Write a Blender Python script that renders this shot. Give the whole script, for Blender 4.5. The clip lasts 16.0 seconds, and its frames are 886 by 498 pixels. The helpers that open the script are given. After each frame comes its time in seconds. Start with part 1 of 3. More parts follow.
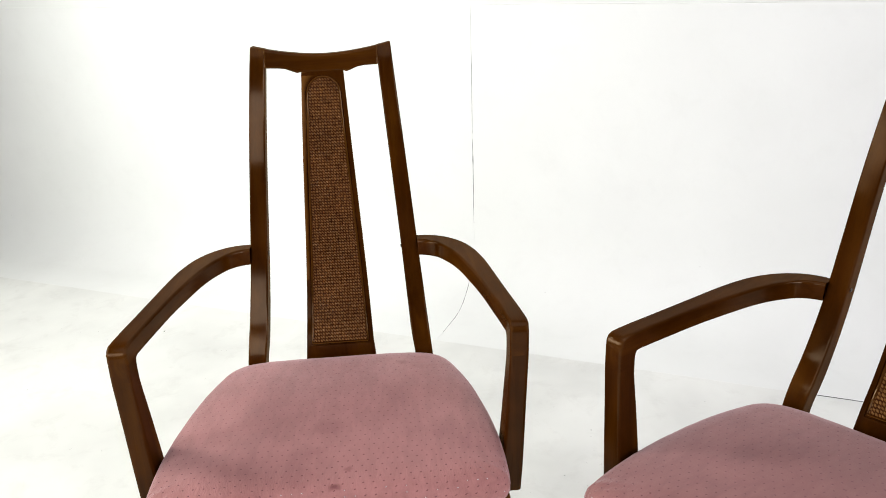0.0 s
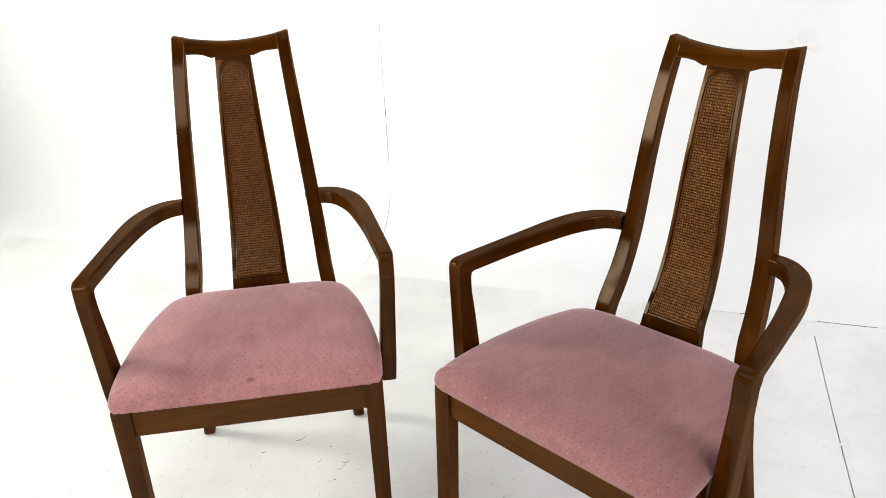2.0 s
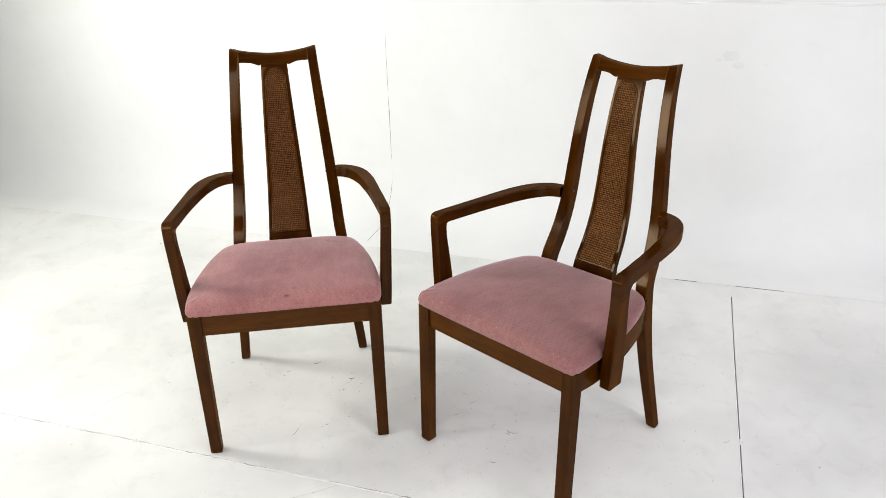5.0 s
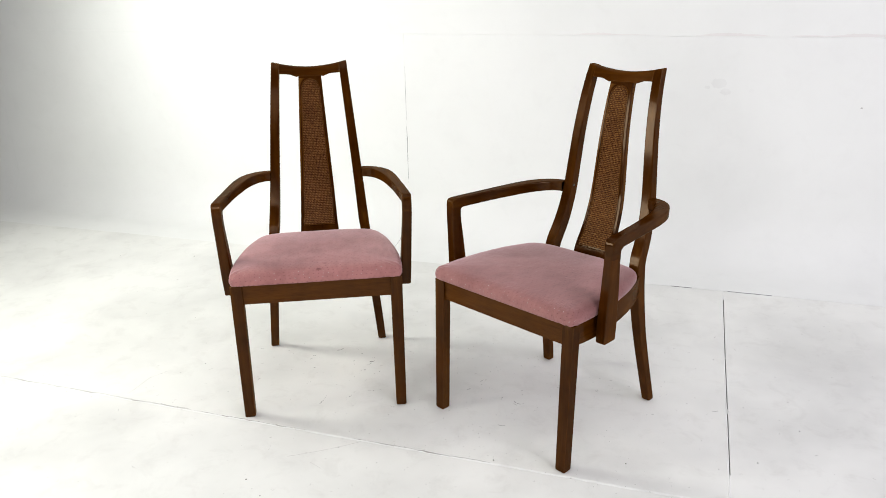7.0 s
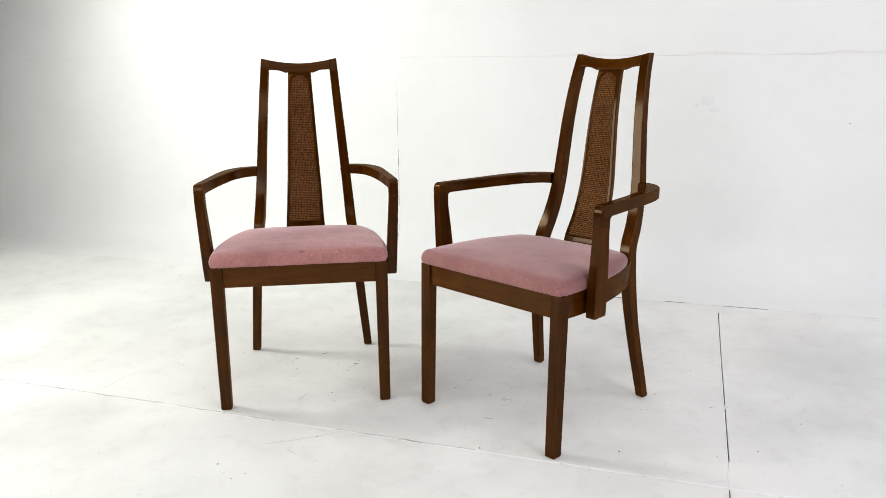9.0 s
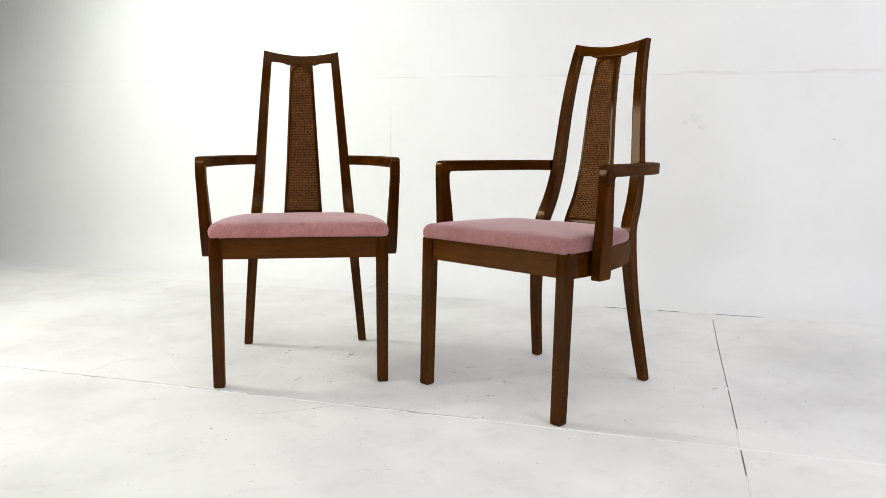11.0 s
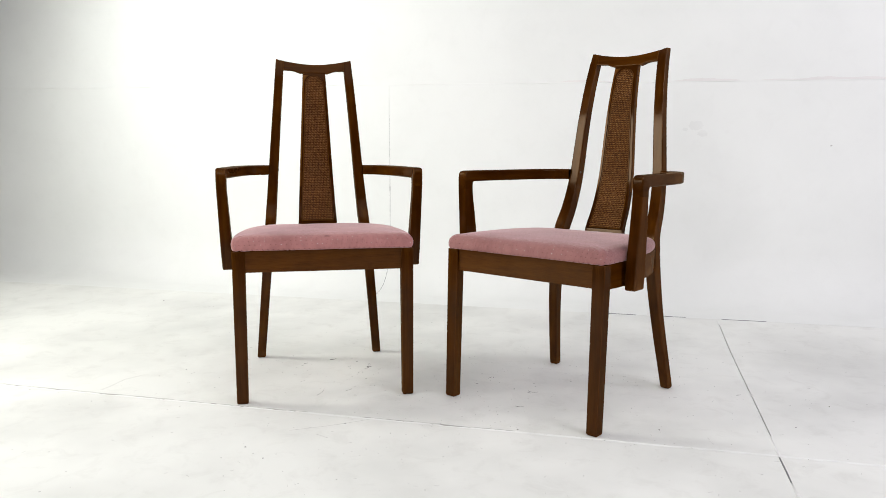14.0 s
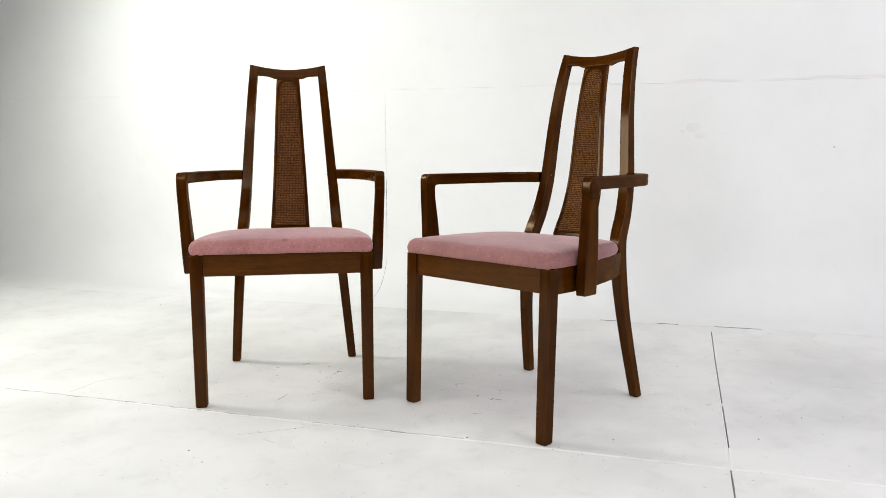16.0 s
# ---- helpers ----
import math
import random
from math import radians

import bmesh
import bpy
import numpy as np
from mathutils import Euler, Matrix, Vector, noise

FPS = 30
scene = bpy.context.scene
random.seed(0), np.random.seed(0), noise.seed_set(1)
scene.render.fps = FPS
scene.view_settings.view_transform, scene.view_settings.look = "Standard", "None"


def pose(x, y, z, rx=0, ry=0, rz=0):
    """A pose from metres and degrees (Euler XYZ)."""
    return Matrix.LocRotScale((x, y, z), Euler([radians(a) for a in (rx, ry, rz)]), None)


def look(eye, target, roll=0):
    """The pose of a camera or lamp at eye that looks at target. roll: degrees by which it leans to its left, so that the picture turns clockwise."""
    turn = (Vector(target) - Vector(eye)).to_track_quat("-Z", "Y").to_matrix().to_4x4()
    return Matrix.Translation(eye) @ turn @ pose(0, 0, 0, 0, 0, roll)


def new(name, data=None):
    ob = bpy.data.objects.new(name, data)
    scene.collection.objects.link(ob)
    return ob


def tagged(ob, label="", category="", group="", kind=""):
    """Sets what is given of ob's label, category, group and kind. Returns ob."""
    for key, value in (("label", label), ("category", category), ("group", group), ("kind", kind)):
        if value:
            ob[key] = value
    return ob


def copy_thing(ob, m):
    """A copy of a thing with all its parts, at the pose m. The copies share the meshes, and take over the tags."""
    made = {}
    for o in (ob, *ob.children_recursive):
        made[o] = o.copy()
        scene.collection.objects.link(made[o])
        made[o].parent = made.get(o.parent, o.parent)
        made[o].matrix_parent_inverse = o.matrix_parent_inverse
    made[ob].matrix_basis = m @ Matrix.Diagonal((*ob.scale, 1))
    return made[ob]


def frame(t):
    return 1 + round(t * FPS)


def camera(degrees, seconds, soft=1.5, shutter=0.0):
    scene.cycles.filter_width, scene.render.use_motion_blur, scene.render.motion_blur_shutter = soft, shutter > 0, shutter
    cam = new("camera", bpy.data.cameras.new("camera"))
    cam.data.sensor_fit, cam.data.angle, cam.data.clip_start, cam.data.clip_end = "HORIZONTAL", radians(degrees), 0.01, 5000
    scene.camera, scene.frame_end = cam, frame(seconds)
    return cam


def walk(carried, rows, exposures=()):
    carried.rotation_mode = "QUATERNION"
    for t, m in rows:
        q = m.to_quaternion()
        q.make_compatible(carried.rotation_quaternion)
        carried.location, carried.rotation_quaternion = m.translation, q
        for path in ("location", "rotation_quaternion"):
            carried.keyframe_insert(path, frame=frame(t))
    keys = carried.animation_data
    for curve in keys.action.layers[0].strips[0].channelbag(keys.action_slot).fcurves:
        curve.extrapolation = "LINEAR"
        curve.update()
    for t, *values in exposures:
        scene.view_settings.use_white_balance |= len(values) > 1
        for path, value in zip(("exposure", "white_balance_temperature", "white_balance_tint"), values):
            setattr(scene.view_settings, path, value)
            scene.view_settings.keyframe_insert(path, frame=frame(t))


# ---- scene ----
# ---- camera and its walk ----
EXPOSURE = 0.0
cam = camera(60.61, 16.0, 0.3)
# seconds, place in metres, turn in degrees
PATH = [
    (0.0, 0.0000, 0.0000, 1.1948, 69.880, 1.751, -0.000),
    (0.5, 0.0568, -0.0828, 1.2116, 69.051, 1.895, -1.341),
    (1.0, 0.0934, -0.1690, 1.2407, 68.002, 1.806, -2.834),
    (1.5, 0.1196, -0.2653, 1.2914, 66.491, 1.924, -3.711),
    (2.0, 0.1463, -0.3545, 1.3514, 64.818, 2.105, -3.914),
    (2.5, 0.1417, -0.4415, 1.3920, 64.489, 1.971, -4.326),
    (3.0, 0.1239, -0.5398, 1.4332, 64.243, 1.914, -4.438),
    (3.5, 0.1197, -0.6705, 1.4474, 64.564, 1.842, -4.334),
    (4.0, 0.1292, -0.7759, 1.4702, 64.655, 1.674, -3.996),
    (4.2, 0.1366, -0.8081, 1.4825, 64.579, 1.599, -3.869),
    (5.25, 0.1760, -1.0100, 1.4520, 66.180, 1.280, -2.900),
    (6.3, 0.1753, -1.2061, 1.3707, 68.930, 1.133, -2.237),
    (6.5, 0.1577, -1.2354, 1.3626, 69.411, 1.147, -2.303),
    (7.0, 0.1366, -1.3020, 1.3292, 70.609, 1.159, -2.274),
    (7.5, 0.1296, -1.3276, 1.2873, 71.906, 1.098, -2.243),
    (8.0, 0.1629, -1.3273, 1.2391, 73.203, 0.944, -2.199),
    (8.5, 0.1734, -1.3380, 1.1493, 74.698, 0.782, -2.313),
    (9.0, 0.1604, -1.3326, 1.0371, 76.453, 0.637, -2.427),
    (9.2, 0.1525, -1.3351, 0.9912, 77.121, 0.632, -2.527),
    (10.25, 0.1250, -1.3630, 0.7980, 80.620, 0.050, -3.200),
    (11.3, 0.0543, -1.3788, 0.7239, 82.471, -0.429, -4.364),
    (11.5, 0.0300, -1.3747, 0.7267, 82.465, -0.421, -4.653),
    (12.0, -0.0255, -1.3620, 0.7289, 82.454, -0.414, -5.335),
    (12.5, -0.0683, -1.3504, 0.7357, 82.377, -0.297, -5.984),
    (13.0, -0.0952, -1.3430, 0.7479, 82.320, -0.184, -6.527),
    (13.5, -0.0946, -1.3417, 0.7503, 82.449, -0.136, -6.708),
    (14.0, -0.0945, -1.3435, 0.7496, 82.555, -0.138, -6.584),
    (14.5, -0.0510, -1.3406, 0.7429, 82.619, -0.127, -5.983),
    (15.0, 0.0256, -1.3280, 0.7377, 82.664, -0.038, -5.165),
    (15.5, 0.1029, -1.3267, 0.7373, 82.812, 0.103, -4.145),
    (16.0, 0.1662, -1.3374, 0.7386, 83.050, 0.273, -3.172),
]
walk(cam, [(t, pose(*p)) for t, *p in PATH], [(0.0, EXPOSURE), (0.5, EXPOSURE + 0.09), (1.5, EXPOSURE + 0.15), (3.5, EXPOSURE + 0.01), (6.5, EXPOSURE - 0.09), (9.0, EXPOSURE - 0.13), (11.5, EXPOSURE - 0.18), (13.5, EXPOSURE - 0.15), (16.0, EXPOSURE - 0.15)])

# ---- world and lights ----
# The set's back wall runs along D; N points from the chairs to the wall.
ANG = radians(-20.6)
D = Vector((math.cos(ANG), math.sin(ANG), 0))
N = Vector((-math.sin(ANG), math.cos(ANG), 0))


def setp(d, n, z=0.0):
    """A place given along the wall, towards the wall, and up."""
    return D * d + N * n + Vector((0, 0, z))


SET = Matrix.Rotation(ANG, 4, "Z")

world = bpy.data.worlds.new("studio_air")
scene.world = world
world.use_nodes = True
world.node_tree.nodes["Background"].inputs["Color"].default_value = (0.86, 0.92, 1.0, 1)
world.node_tree.nodes["Background"].inputs["Strength"].default_value = 0.03


def area_lamp(name, place, target, power, sx, sy, color):
    data = bpy.data.lights.new(name, "AREA")
    data.shape, data.size, data.size_y, data.energy, data.color = "RECTANGLE", sx, sy, power, color
    ob = new(name, data)
    ob.matrix_world = look(place, target)
    return ob


def spot_lamp(name, place, target, power, radius, degrees, color):
    data = bpy.data.lights.new(name, "SPOT")
    data.energy, data.shadow_soft_size, data.spot_size, data.spot_blend, data.color = power, radius, radians(degrees), 1.0, color
    ob = new(name, data)
    ob.matrix_world = look(place, target)
    return ob


spot_lamp("key_lamp", setp(-2.3, 1.1, 2.25), setp(-1.62, 2.56, 1.15), 66, 0.30, 94, (0.985, 1.0, 0.985))
area_lamp("left_softbox", setp(-2.75, 0.70, 2.0), setp(-0.5, 1.0, 0.4), 46, 0.62, 0.95, (0.995, 1.0, 0.925))
area_lamp("left_front_softbox", setp(-2.65, -0.75, 1.3), setp(-0.2, 0.7, 0.5), 34, 0.9, 1.2, (0.995, 1.0, 0.935))
area_lamp("ceiling_softbox", setp(0.2, 0.2, 2.95), setp(0.2, 0.5, 0), 23, 3.0, 2.2, (0.98, 0.985, 0.985))
area_lamp("front_softbox", setp(-0.3, -2.5, 1.75), setp(-0.1, 0.8, 0.45), 33, 1.4, 1.4, (0.985, 0.98, 0.985))
area_lamp("right_softbox", setp(3.2, 0.9, 2.4), setp(1.3, 2.56, 1.4), 31, 1.4, 1.2, (0.91, 0.895, 1.0))
area_lamp("right_front_softbox", setp(3.0, -0.9, 2.2), setp(0.8, 0.8, 0.2), 57, 1.4, 1.2, (0.955, 0.92, 1.0))


# ---- materials ----
def material(name):
    m = bpy.data.materials.new(name)
    m.use_nodes = True
    return m, m.node_tree.nodes, m.node_tree.links, m.node_tree.nodes["Principled BSDF"]


def mapped(nodes, links, scale=(1, 1, 1), source="Object"):
    c = nodes.new("ShaderNodeTexCoord")
    m = nodes.new("ShaderNodeMapping")
    m.inputs["Scale"].default_value = scale
    links.new(c.outputs[source], m.inputs["Vector"])
    return m.outputs["Vector"]


def noise_tex(nodes, links, vec, scale, detail=4.0, rough=0.55, distort=0.0):
    n = nodes.new("ShaderNodeTexNoise")
    n.inputs["Scale"].default_value, n.inputs["Detail"].default_value = scale, detail
    n.inputs["Roughness"].default_value, n.inputs["Distortion"].default_value = rough, distort
    links.new(vec, n.inputs["Vector"])
    return n.outputs["Fac"]


def ramp(nodes, links, fac, stops):
    r = nodes.new("ShaderNodeValToRGB")
    while len(r.color_ramp.elements) < len(stops):
        r.color_ramp.elements.new(0.5)
    for e, (at, col) in zip(r.color_ramp.elements, stops):
        e.position, e.color = at, (*col, 1) if len(col) == 3 else col
    links.new(fac, r.inputs["Fac"])
    return r.outputs["Color"]


def mix(nodes, links, kind, fac, a, b):
    m = nodes.new("ShaderNodeMix")
    m.data_type, m.blend_type = "RGBA", kind
    for sock, v in ((m.inputs[0], fac), (m.inputs[6], a), (m.inputs[7], b)):
        if isinstance(v, bpy.types.NodeSocket):
            links.new(v, sock)
        elif isinstance(v, tuple):
            sock.default_value = (*v, 1)
        else:
            sock.default_value = v
    return m.outputs[2]


def calc(nodes, links, op, a, b=None, c=None):
    m = nodes.new("ShaderNodeMath")
    m.operation = op
    for sock, v in zip(m.inputs, (a, b, c)):
        if v is None:
            continue
        if isinstance(v, bpy.types.NodeSocket):
            links.new(v, sock)
        else:
            sock.default_value = v
    return m.outputs[0]


def bump(nodes, links, height, strength, distance, bsdf):
    b = nodes.new("ShaderNodeBump")
    b.inputs["Strength"].default_value, b.inputs["Distance"].default_value = strength, distance
    links.new(height, b.inputs["Height"])
    links.new(b.outputs["Normal"], bsdf.inputs["Normal"])


def walnut(name, axis, tone=1.0):
    """Dark stained wood with the grain along one axis (0 x, 1 y, 2 z)."""
    m, nodes, links, bsdf = material(name)
    s = [14.0, 14.0, 14.0]
    s[axis] = 0.9
    vec = mapped(nodes, links, s)
    wide = noise_tex(nodes, links, vec, 2.2, 3, 0.5, 0.8)
    s2 = [150.0, 150.0, 150.0]
    s2[axis] = 9.0
    fine = noise_tex(nodes, links, mapped(nodes, links, s2), 4.0, 3, 0.6)
    blotch = noise_tex(nodes, links, mapped(nodes, links), 9.0, 3, 0.5)
    base = ramp(nodes, links, wide, [(at, tuple(c * tone for c in col)) for at, col in ((0.24, (0.034, 0.0086, 0.0005)), (0.50, (0.050, 0.0143, 0.0009)), (0.78, (0.076, 0.0243, 0.0016)))])
    pores = ramp(nodes, links, fine, [(0.36, (0.55, 0.5, 0.45)), (0.52, (1, 1, 1))])
    base = mix(nodes, links, "MULTIPLY", 0.22, base, pores)
    base = mix(nodes, links, "MULTIPLY", 0.7, base, ramp(nodes, links, blotch, [(0.3, (0.52, 0.46, 0.42)), (0.65, (1.12, 1.10, 1.08))]))
    # stain rubbed thin along the edges, with their glint put into the same colour
    geo = nodes.new("ShaderNodeNewGeometry")
    worn_glint = ramp(nodes, links, calc(nodes, links, "ADD", geo.outputs["Pointiness"], calc(nodes, links, "MULTIPLY", calc(nodes, links, "SUBTRACT", fine, 0.5), 0.03)), [(0.54, (0, 0, 0)), (0.60, (0.6, 0.6, 0.6))])
    base = mix(nodes, links, "MIX", worn_glint, base, (0.21, 0.085, 0.018))
    # each piece of wood took the stain a little differently
    piece = nodes.new("ShaderNodeObjectInfo")
    base = mix(nodes, links, "MULTIPLY", 1.0, base, ramp(nodes, links, piece.outputs["Random"], [(0.0, (0.80, 0.78, 0.76)), (1.0, (1.16, 1.17, 1.18))]))
    # a warm satin lacquer over the stain
    out = nodes["Material Output"]
    nodes.remove(bsdf)
    body, gloss, blend = nodes.new("ShaderNodeBsdfDiffuse"), nodes.new("ShaderNodeBsdfGlossy"), nodes.new("ShaderNodeMixShader")
    links.new(base, body.inputs["Color"])
    gloss.inputs["Color"].default_value = (1.0, 0.74, 0.50, 1)
    links.new(ramp(nodes, links, blotch, [(0.3, (0.09, 0.09, 0.09)), (0.7, (0.17, 0.17, 0.17))]), gloss.inputs["Roughness"])
    facing = nodes.new("ShaderNodeLayerWeight")
    facing.inputs["Blend"].default_value = 0.5
    edge = calc(nodes, links, "POWER", facing.outputs["Facing"], 4.0)
    links.new(calc(nodes, links, "MULTIPLY_ADD", edge, 0.12, 0.0195), blend.inputs["Fac"])
    links.new(body.outputs[0], blend.inputs[1])
    links.new(gloss.outputs[0], blend.inputs[2])
    links.new(blend.outputs[0], out.inputs["Surface"])
    relief = nodes.new("ShaderNodeBump")
    relief.inputs["Strength"].default_value, relief.inputs["Distance"].default_value = 0.025, 0.0006
    links.new(fine, relief.inputs["Height"])
    links.new(relief.outputs["Normal"], body.inputs["Normal"])
    links.new(relief.outputs["Normal"], gloss.inputs["Normal"])
    return m


WOOD_X, WOOD_Y, WOOD_Z = walnut("walnut_stain_x", 0), walnut("walnut_stain_y", 1), walnut("walnut_stain_z", 2)
# lighter copy for the front rail, light on its face put into the colour
WOOD_RAIL = walnut("walnut_rail_lit", 0, 1.35)


def cane_mat(name, dark, light, gloss):
    m, nodes, links, bsdf = material(name)
    vec = mapped(nodes, links)
    a = noise_tex(nodes, links, vec, 160.0, 3)
    b = noise_tex(nodes, links, vec, 14.0, 3)
    base = ramp(nodes, links, a, [(0.3, dark), (0.7, light)])
    base = mix(nodes, links, "MULTIPLY", 0.6, base, ramp(nodes, links, b, [(0.3, (0.6, 0.55, 0.5)), (0.7, (1.1, 1.1, 1.1))]))
    links.new(base, bsdf.inputs["Base Color"])
    bsdf.inputs["Roughness"].default_value = 0.26
    bsdf.inputs["Specular IOR Level"].default_value = gloss
    bsdf.inputs["Specular Tint"].default_value = (1.0, 0.7, 0.4, 1)
    return m


CANE_BROWN = cane_mat("woven_cane_cross_brown", (0.090, 0.031, 0.0080), (0.220, 0.088, 0.027), 0.6)
CANE = cane_mat("woven_cane_cross", (0.108, 0.039, 0.0090), (0.265, 0.114, 0.032), 0.7)
# darker than the cross strands: shade in the gaps put into the colour
CANE_DARK = cane_mat("woven_cane_upright_shaded", (0.030, 0.0086, 0.0016), (0.080, 0.0265, 0.0056), 0.04)


def fabric_mat(name, stains_shade, tone):
    m, nodes, links, bsdf = material(name)
    coord = nodes.new("ShaderNodeTexCoord")
    sep = nodes.new("ShaderNodeSeparateXYZ")
    links.new(coord.outputs["Object"], sep.inputs[0])
    # along the cloth, which turns down over the rim
    fall = calc(nodes, links, "SUBTRACT", 0.5, sep.outputs[2])
    x = calc(nodes, links, "ADD", sep.outputs[0], calc(nodes, links, "MULTIPLY", calc(nodes, links, "SIGN", sep.outputs[0]), fall))
    y = calc(nodes, links, "SUBTRACT", sep.outputs[1], fall)
    # small dots in staggered rows
    pitch_x, pitch_y = 0.0150, 0.0130
    row = calc(nodes, links, "FLOOR", calc(nodes, links, "DIVIDE", y, pitch_y))
    odd = calc(nodes, links, "FLOORED_MODULO", row, 2.0)
    ux = calc(nodes, links, "ADD", calc(nodes, links, "DIVIDE", x, pitch_x), calc(nodes, links, "MULTIPLY", odd, 0.5))
    fx = calc(nodes, links, "MULTIPLY", calc(nodes, links, "SUBTRACT", calc(nodes, links, "FRACT", ux), 0.5), pitch_x)
    fy = calc(nodes, links, "MULTIPLY", calc(nodes, links, "SUBTRACT", calc(nodes, links, "FRACT", calc(nodes, links, "DIVIDE", y, pitch_y)), 0.5), pitch_y)
    r2 = calc(nodes, links, "SQRT", calc(nodes, links, "ADD", calc(nodes, links, "MULTIPLY", fx, fx), calc(nodes, links, "MULTIPLY", fy, fy)))
    dot = calc(nodes, links, "LESS_THAN", r2, 0.0014)
    vec = mapped(nodes, links)
    cloud = noise_tex(nodes, links, vec, 7.0, 4, 0.6)
    nap = noise_tex(nodes, links, mapped(nodes, links, (1.0, 0.25, 1.0)), 60.0, 4, 0.6, 0.4)
    weave = noise_tex(nodes, links, vec, 900.0, 2)
    base = ramp(nodes, links, cloud, [(0.30, tuple(c * tone for c in (0.245, 0.098, 0.093))), (0.62, tuple(c * tone for c in (0.318, 0.137, 0.130)))])
    base = mix(nodes, links, "MULTIPLY", 0.75, base, ramp(nodes, links, nap, [(0.35, (0.84, 0.82, 0.82)), (0.6, (1.06, 1.05, 1.05))]))
    # the cloth is paler over the front rim than on top, with a wavering border
    rim_y = calc(nodes, links, "ADD", y, calc(nodes, links, "MULTIPLY", calc(nodes, links, "SUBTRACT", cloud, 0.5), 0.05))
    base = mix(nodes, links, "MULTIPLY", 1.0, base, ramp(nodes, links, calc(nodes, links, "DIVIDE", calc(nodes, links, "ADD", rim_y, 0.25), 0.09), [(0.0, (1.26, 1.28, 1.27)), (1.0, (0.97, 0.965, 0.975))]))
    for sx, sy, sr, depth in stains_shade:
        dx, dy = calc(nodes, links, "SUBTRACT", x, sx), calc(nodes, links, "SUBTRACT", y, sy)
        dist = calc(nodes, links, "SQRT", calc(nodes, links, "ADD", calc(nodes, links, "MULTIPLY", dx, dx), calc(nodes, links, "MULTIPLY", dy, dy)))
        wob = calc(nodes, links, "MULTIPLY", calc(nodes, links, "SUBTRACT", noise_tex(nodes, links, vec, 0.5 / sr, 3), 0.5), sr * 2.2)
        amount = ramp(nodes, links, calc(nodes, links, "DIVIDE", calc(nodes, links, "ADD", dist, wob), sr), [(0.35, (depth,) * 3), (1.0, (0, 0, 0))])
        base = mix(nodes, links, "MIX", amount, base, (0.16, 0.045, 0.045))
    # sat-in cloth has lost most of its dots away from the rim
    flat = ramp(nodes, links, calc(nodes, links, "DIVIDE", calc(nodes, links, "ADD", y, 0.18), 0.12), [(0.0, (0.80,) * 3), (1.0, (0.30,) * 3)])
    base = mix(nodes, links, "MIX", calc(nodes, links, "MULTIPLY", dot, flat), base, (0.17, 0.06, 0.065))
    # pale glints painted on some dots where the cloth turns over the front rim
    pick = nodes.new("ShaderNodeTexWhiteNoise")
    pick.noise_dimensions = "2D"
    spot = nodes.new("ShaderNodeCombineXYZ")
    links.new(calc(nodes, links, "FLOOR", ux), spot.inputs[0])
    links.new(row, spot.inputs[1])
    links.new(spot.outputs[0], pick.inputs["Vector"])
    rim = calc(nodes, links, "LESS_THAN", calc(nodes, links, "ABSOLUTE", calc(nodes, links, "SUBTRACT", row, -18.0)), 1.5)
    glint = calc(nodes, links, "MULTIPLY", calc(nodes, links, "MULTIPLY", calc(nodes, links, "LESS_THAN", r2, 0.0009), rim), calc(nodes, links, "GREATER_THAN", pick.outputs["Value"], 0.66))
    base = mix(nodes, links, "MIX", glint, base, (0.86, 0.80, 0.80))
    links.new(calc(nodes, links, "MULTIPLY", dot, 0.12), bsdf.inputs["Metallic"])
    links.new(base, bsdf.inputs["Base Color"])
    links.new(ramp(nodes, links, dot, [(0.0, (0.85,) * 3), (1.0, (0.22,) * 3)]), bsdf.inputs["Roughness"])
    bsdf.inputs["Sheen Weight"].default_value, bsdf.inputs["Sheen Roughness"].default_value = 0.62, 0.40
    bsdf.inputs["Sheen Tint"].default_value = (1.0, 0.75, 0.78, 1)
    height = calc(nodes, links, "ADD", calc(nodes, links, "MULTIPLY", weave, 0.5), calc(nodes, links, "MULTIPLY", dot, -0.8))
    pucker = noise_tex(nodes, links, mapped(nodes, links, (1.0, 0.30, 0.30)), 110.0, 3, 0.6, 1.8)
    edge = calc(nodes, links, "SMOOTH_MIN", 1.0, calc(nodes, links, "MAXIMUM", 0.0, calc(nodes, links, "DIVIDE", calc(nodes, links, "SUBTRACT", -0.15, y), 0.05)), 0.1)
    height = calc(nodes, links, "ADD", height, calc(nodes, links, "MULTIPLY", calc(nodes, links, "MULTIPLY", pucker, edge), 10.0))
    rumple = noise_tex(nodes, links, vec, 22.0, 3, 0.5, 0.5)
    height = calc(nodes, links, "ADD", height, calc(nodes, links, "MULTIPLY", rumple, 3.0))
    bump(nodes, links, height, 0.35, 0.0010, bsdf)
    return m


# stains, and at (-0.255, -0.06) the arm's shadow painted as a dark spot
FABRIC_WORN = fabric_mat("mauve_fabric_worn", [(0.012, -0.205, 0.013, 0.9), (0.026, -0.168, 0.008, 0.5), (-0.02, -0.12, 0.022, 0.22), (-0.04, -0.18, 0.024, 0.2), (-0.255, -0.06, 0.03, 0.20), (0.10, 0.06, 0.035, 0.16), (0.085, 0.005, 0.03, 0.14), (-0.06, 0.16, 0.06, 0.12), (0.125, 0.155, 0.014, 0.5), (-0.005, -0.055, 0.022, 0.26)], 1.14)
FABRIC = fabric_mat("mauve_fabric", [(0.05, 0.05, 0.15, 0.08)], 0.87)


